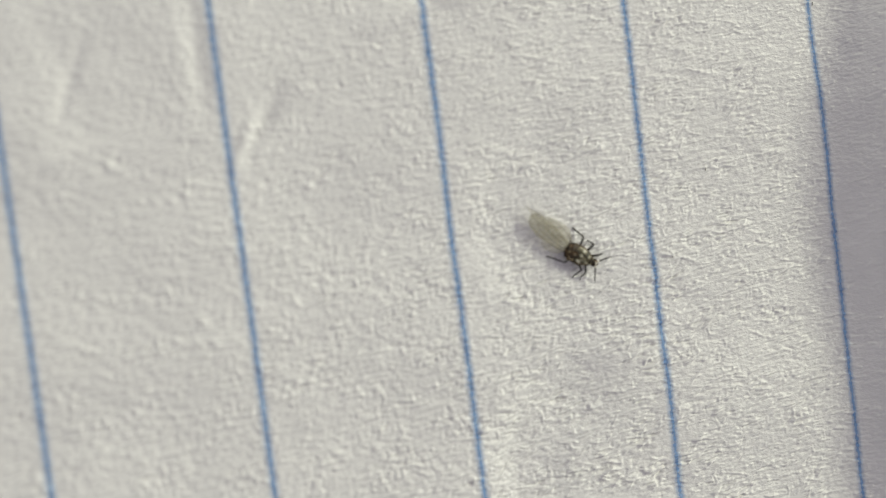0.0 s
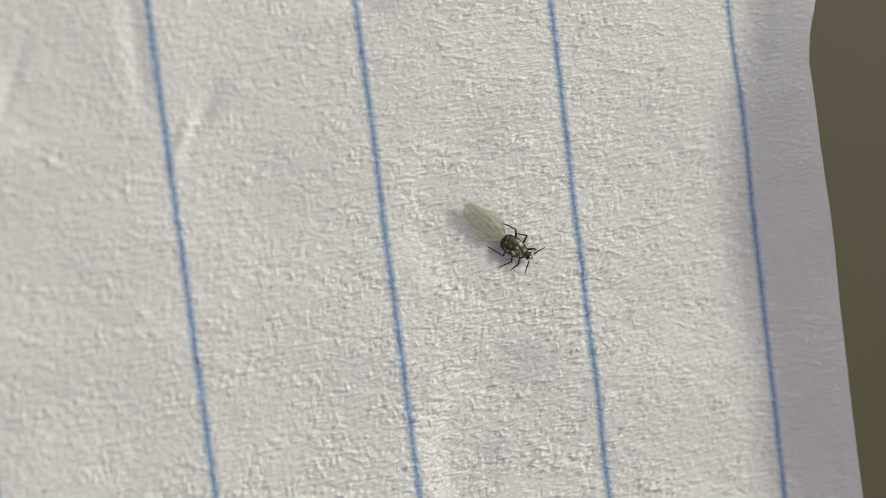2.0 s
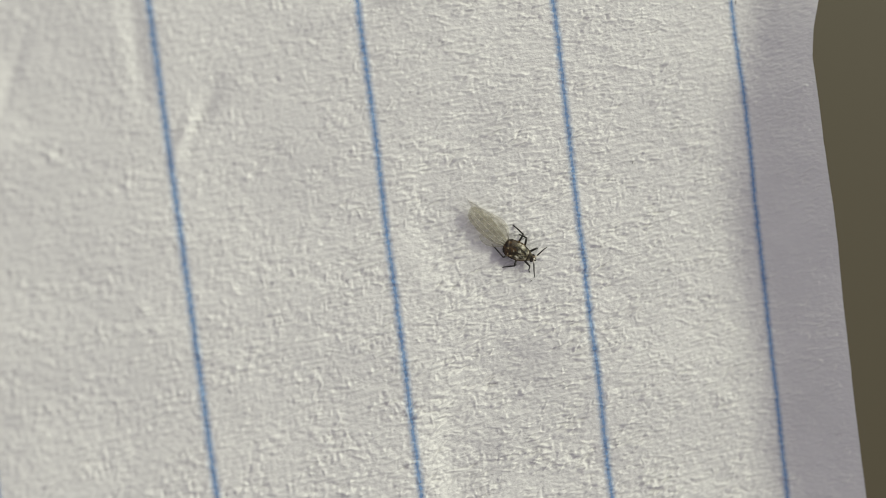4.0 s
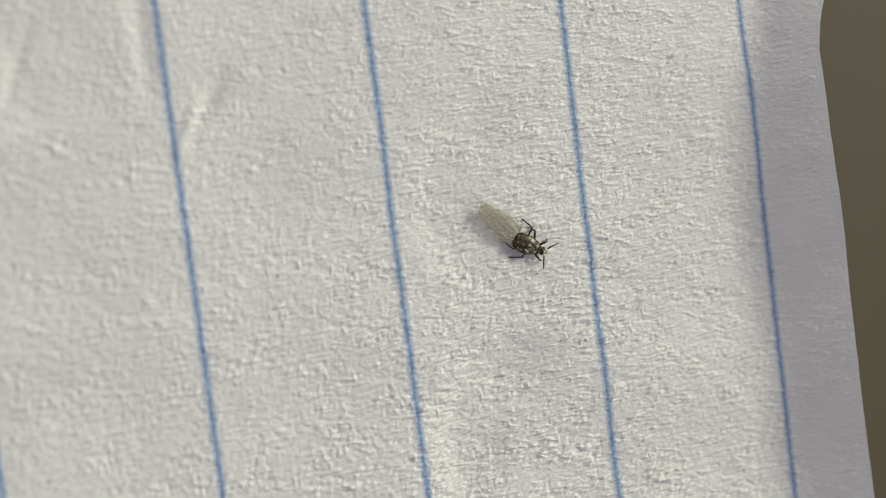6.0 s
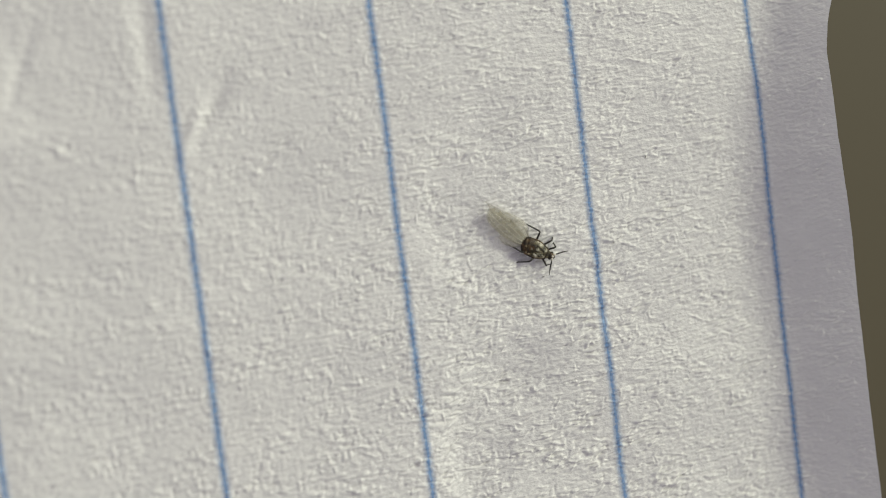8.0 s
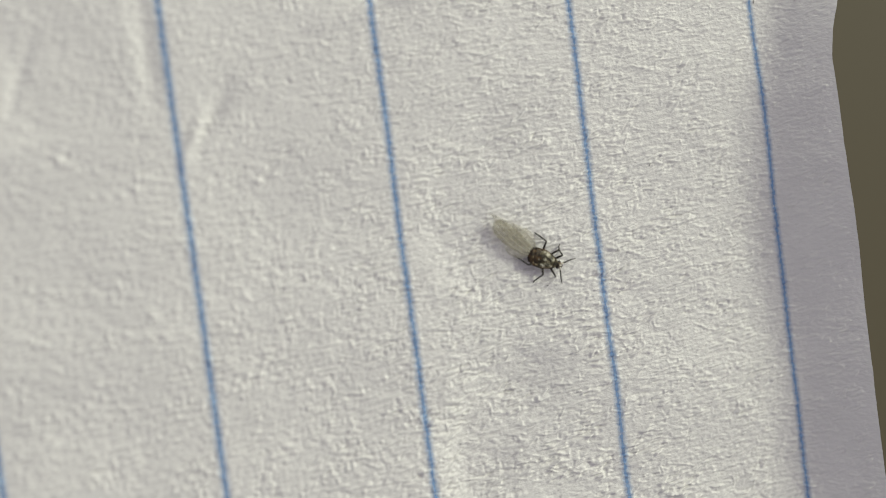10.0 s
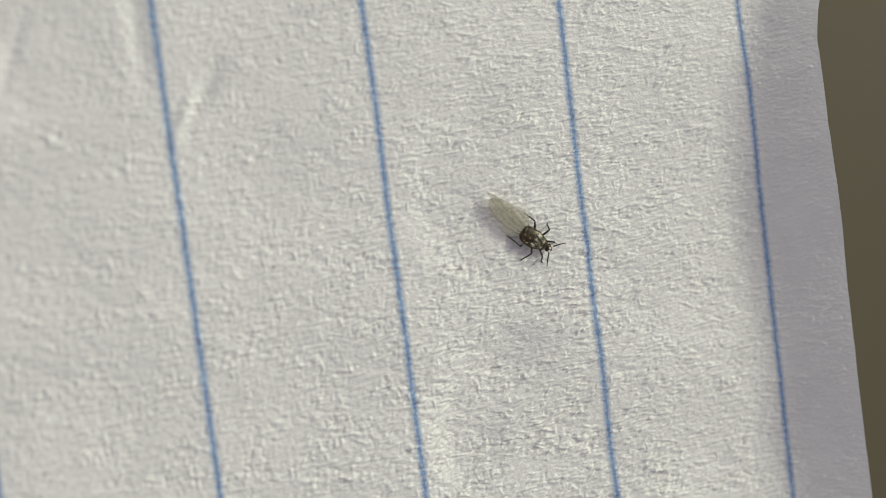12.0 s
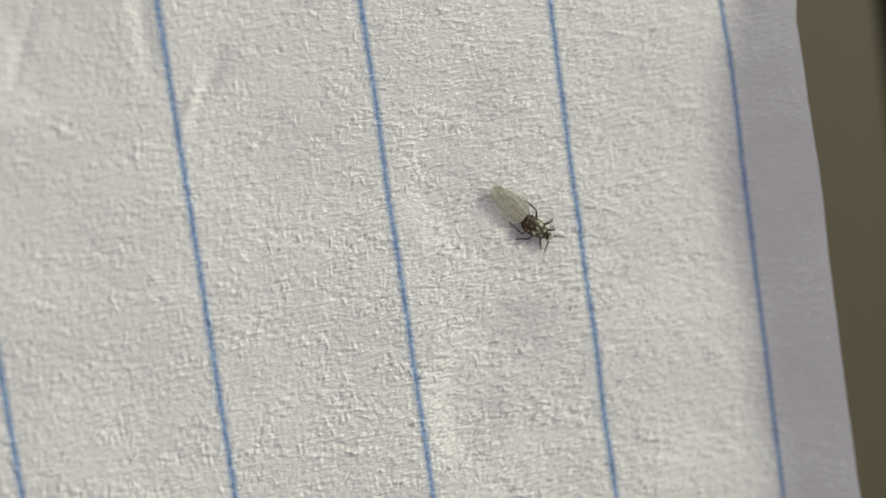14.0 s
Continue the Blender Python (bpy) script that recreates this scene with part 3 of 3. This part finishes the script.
# ---- what moves: the insect creeps forward and shifts its legs and feelers ----
def motions():
    way = [
        (0, 4.304, -4.753, -33.1),
        (0.5, 4.324, -4.735, -33.3),
        (1, 4.397, -4.733, -35.1),
        (1.5, 4.470, -4.731, -37.0),
        (2, 4.558, -4.736, -38.8),
        (2.5, 4.549, -4.749, -40.5),
        (3, 4.522, -4.851, -37.9),
        (5.5, 4.644, -5.064, -28.5),
        (6, 4.689, -5.070, -29.6),
        (6.5, 4.755, -5.123, -30.2),
        (7, 4.759, -5.071, -33.3),
        (7.5, 4.755, -5.093, -32.2),
        (10, 4.873, -5.195, -27.4),
        (10.5, 4.872, -5.192, -30.0),
        (11, 5.020, -5.138, -32.5),
        (11.5, 4.969, -5.244, -35.1),
        (12, 5.026, -5.245, -37.9),
        (12.5, 5.105, -5.298, -37.6),
        (13, 5.148, -5.407, -37.7),
        (13.5, 5.228, -5.515, -40.7),
        (14, 5.247, -5.625, -41.4),
    ]
    walk(INSECT, [(t, pose(x * MM, y * MM, (height_at(x, y) + 0.004 + STAND) * MM, 0, 0, a)) for t, x, y, a in way])
    # seconds, thigh and shin bearings from straight ahead
    steps = {
        "right_hind": [
            (0, -128, -175), (0.5, -106, -171), (1.5, -89, -196), (2, -92, -185), (2.5, -90, -184), (3, -102, -198),
            (5.5, -168, -200), (6, -160, -200), (6.5, -173, -196), (7, -159, -190), (7.5, -167, -190), (10, -151, -199),
            (10.5, -143, -196), (11, -144, -180), (11.5, -155, -190), (12, -112, -195), (12.5, -132, -190), (13, -149,
            -187), (13.5, -157, -185), (14, -112, -196)],
        "right_middle": [
            (0, -40, -103), (0.5, -59, -113), (1.5, -69, -115), (2, -78, -114), (2.5, -78, -106), (3, -72, -134), (5.5,
            -111, -161), (6, -117, -155), (6.5, -135, -153), (7, -113, -153), (7.5, -120, -155), (10, -70, -111), (10.5,
            -66, -102), (11, -81, -100), (11.5, -74, -103), (12, -73, -107), (12.5, -80, -117), (13, -92, -130), (13.5,
            -92, -137), (14, -109, -146)],
        "right_front": [
            (0, -68, -87), (0.5, -65, -94), (1.5, -77, -88), (2, -80, -93), (2.5, -56, -77), (3, -24, -57), (5.5, -25,
            6), (6, -31, 11), (6.5, -44, 15), (7, -44, 29), (7.5, -44, 30), (10, -41, -13), (10.5, -36, -9), (11, -62,
            -8), (11.5, -45, -34), (12, -44, -34), (12.5, -40, -48), (13, -40, -57), (13.5, -52, -41), (14, -62, -6)],
        "left_hind": [
            (0, 98, 159), (0.5, 98, 159), (1.5, 114, 175), (2, 127, 181), (2.5, 130, 186), (3, 116, 177), (5.5, 74,
            143), (6, 89, 156), (6.5, 92, 159), (7, 94, 164), (7.5, 94, 171), (10, 93, 157), (10.5, 98, 158), (11, 113,
            169), (11.5, 113, 162), (12, 126, 167), (12.5, 134, 166), (13, 96, 171), (13.5, 116, 172), (14, 129, 161)],
        "left_middle": [
            (0, 71, 161), (0.5, 71, 151), (1.5, 91, 182), (2, 95, 193), (2.5, 100, 200), (3, 99, 192), (5.5, 120, 148),
            (6, 111, 157), (6.5, 69, 106), (7, 52, 52), (7.5, 54, 56), (10, 49, 69), (10.5, 58, 65), (11, 54, 94),
            (11.5, 67, 99), (12, 69, 112), (12.5, 84, 110), (13, 87, 122), (13.5, 49, 72), (14, 54, 67)],
        "left_front": [
            (0, 35, 29), (0.5, 30, 26), (1.5, 42, 24), (2, 38, 11), (2.5, 47, 14), (3, 54, 12), (5.5, 45, 41), (6, 46,
            60), (6.5, 44, 91), (7, 37, 101), (7.5, 38, 101), (10, 44, 105), (10.5, 46, 95), (11, 4, 30), (11.5, 21, 9),
            (12, 25, 12), (12.5, 34, 6), (13, 26, 34), (13.5, 30, 91), (14, 34, 104)],
    }
    for name, rows in steps.items():
        x, y, thigh, shin = LEGS[name]
        leg, tibia = MOVING[name]
        walk(leg, [(t, pose(x * MM, y * MM, HIP_Z * MM, 0, 0, a)) for t, a, b in rows])
        walk(tibia, [(t, pose(thigh * MM, 0, (KNEE_Z - HIP_Z) * MM, 0, 0, b - a)) for t, a, b in rows])
    # the folded wings swing a little about the body
    sway = [
        (0, -13.6, -0.29), (0.5, -12.4, -0.34), (1.5, -6.6, -0.41), (2, -8.2, -0.45), (2.5, -5.5, -0.45), (3, -11.1,
        -0.42), (5.5, -21.8, -0.34), (6, -17.4, -0.29), (6.5, -16.4, -0.33), (7, -14.4, -0.35), (7.5, -15.7, -0.30),
        (10, -18.5, -0.28), (10.5, -15.5, -0.28), (11, -18.5, -0.23), (11.5, -13.3, -0.22), (12, -10.6, -0.22), (12.5,
        -11.1, -0.27), (13, -14, -0.23), (13.5, -8.4, -0.23), (14, -8.8, -0.29)]
    for w, z in WINGS:
        walk(w, [(t, pose(x * MM, 0.03 * MM, z * MM, 0, 0, a)) for t, a, x in sway])
    feelers = {
        "right_antenna": (0.70, -0.06, [
            (0, -66), (0.5, -65), (1.5, -71), (2, -77), (2.5, -66), (3, -58), (5.5, -69), (6, -68), (6.5, -78), (7,
            -78), (7.5, -78), (10, -62), (10.5, -60), (11, -70), (11.5, -71), (12, -67), (12.5, -65), (13, -67), (13.5,
            -77), (14, -78)]),
        "left_antenna": (0.70, 0.06, [
            (0, 44), (0.5, 46), (1.5, 56), (2, 61), (2.5, 64), (3, 65), (5.5, 54), (6, 49), (6.5, 42), (7, 36), (7.5,
            37), (10, 40), (10.5, 42), (11, 34), (11.5, 36), (12, 44), (12.5, 56), (13, 40), (13.5, 28), (14, 29)]),
    }
    for name, (x, y, rows) in feelers.items():
        walk(MOVING[name], [(t, pose(x * MM, y * MM, 0.165 * MM, 0, 0, a)) for t, a in rows])


motions()
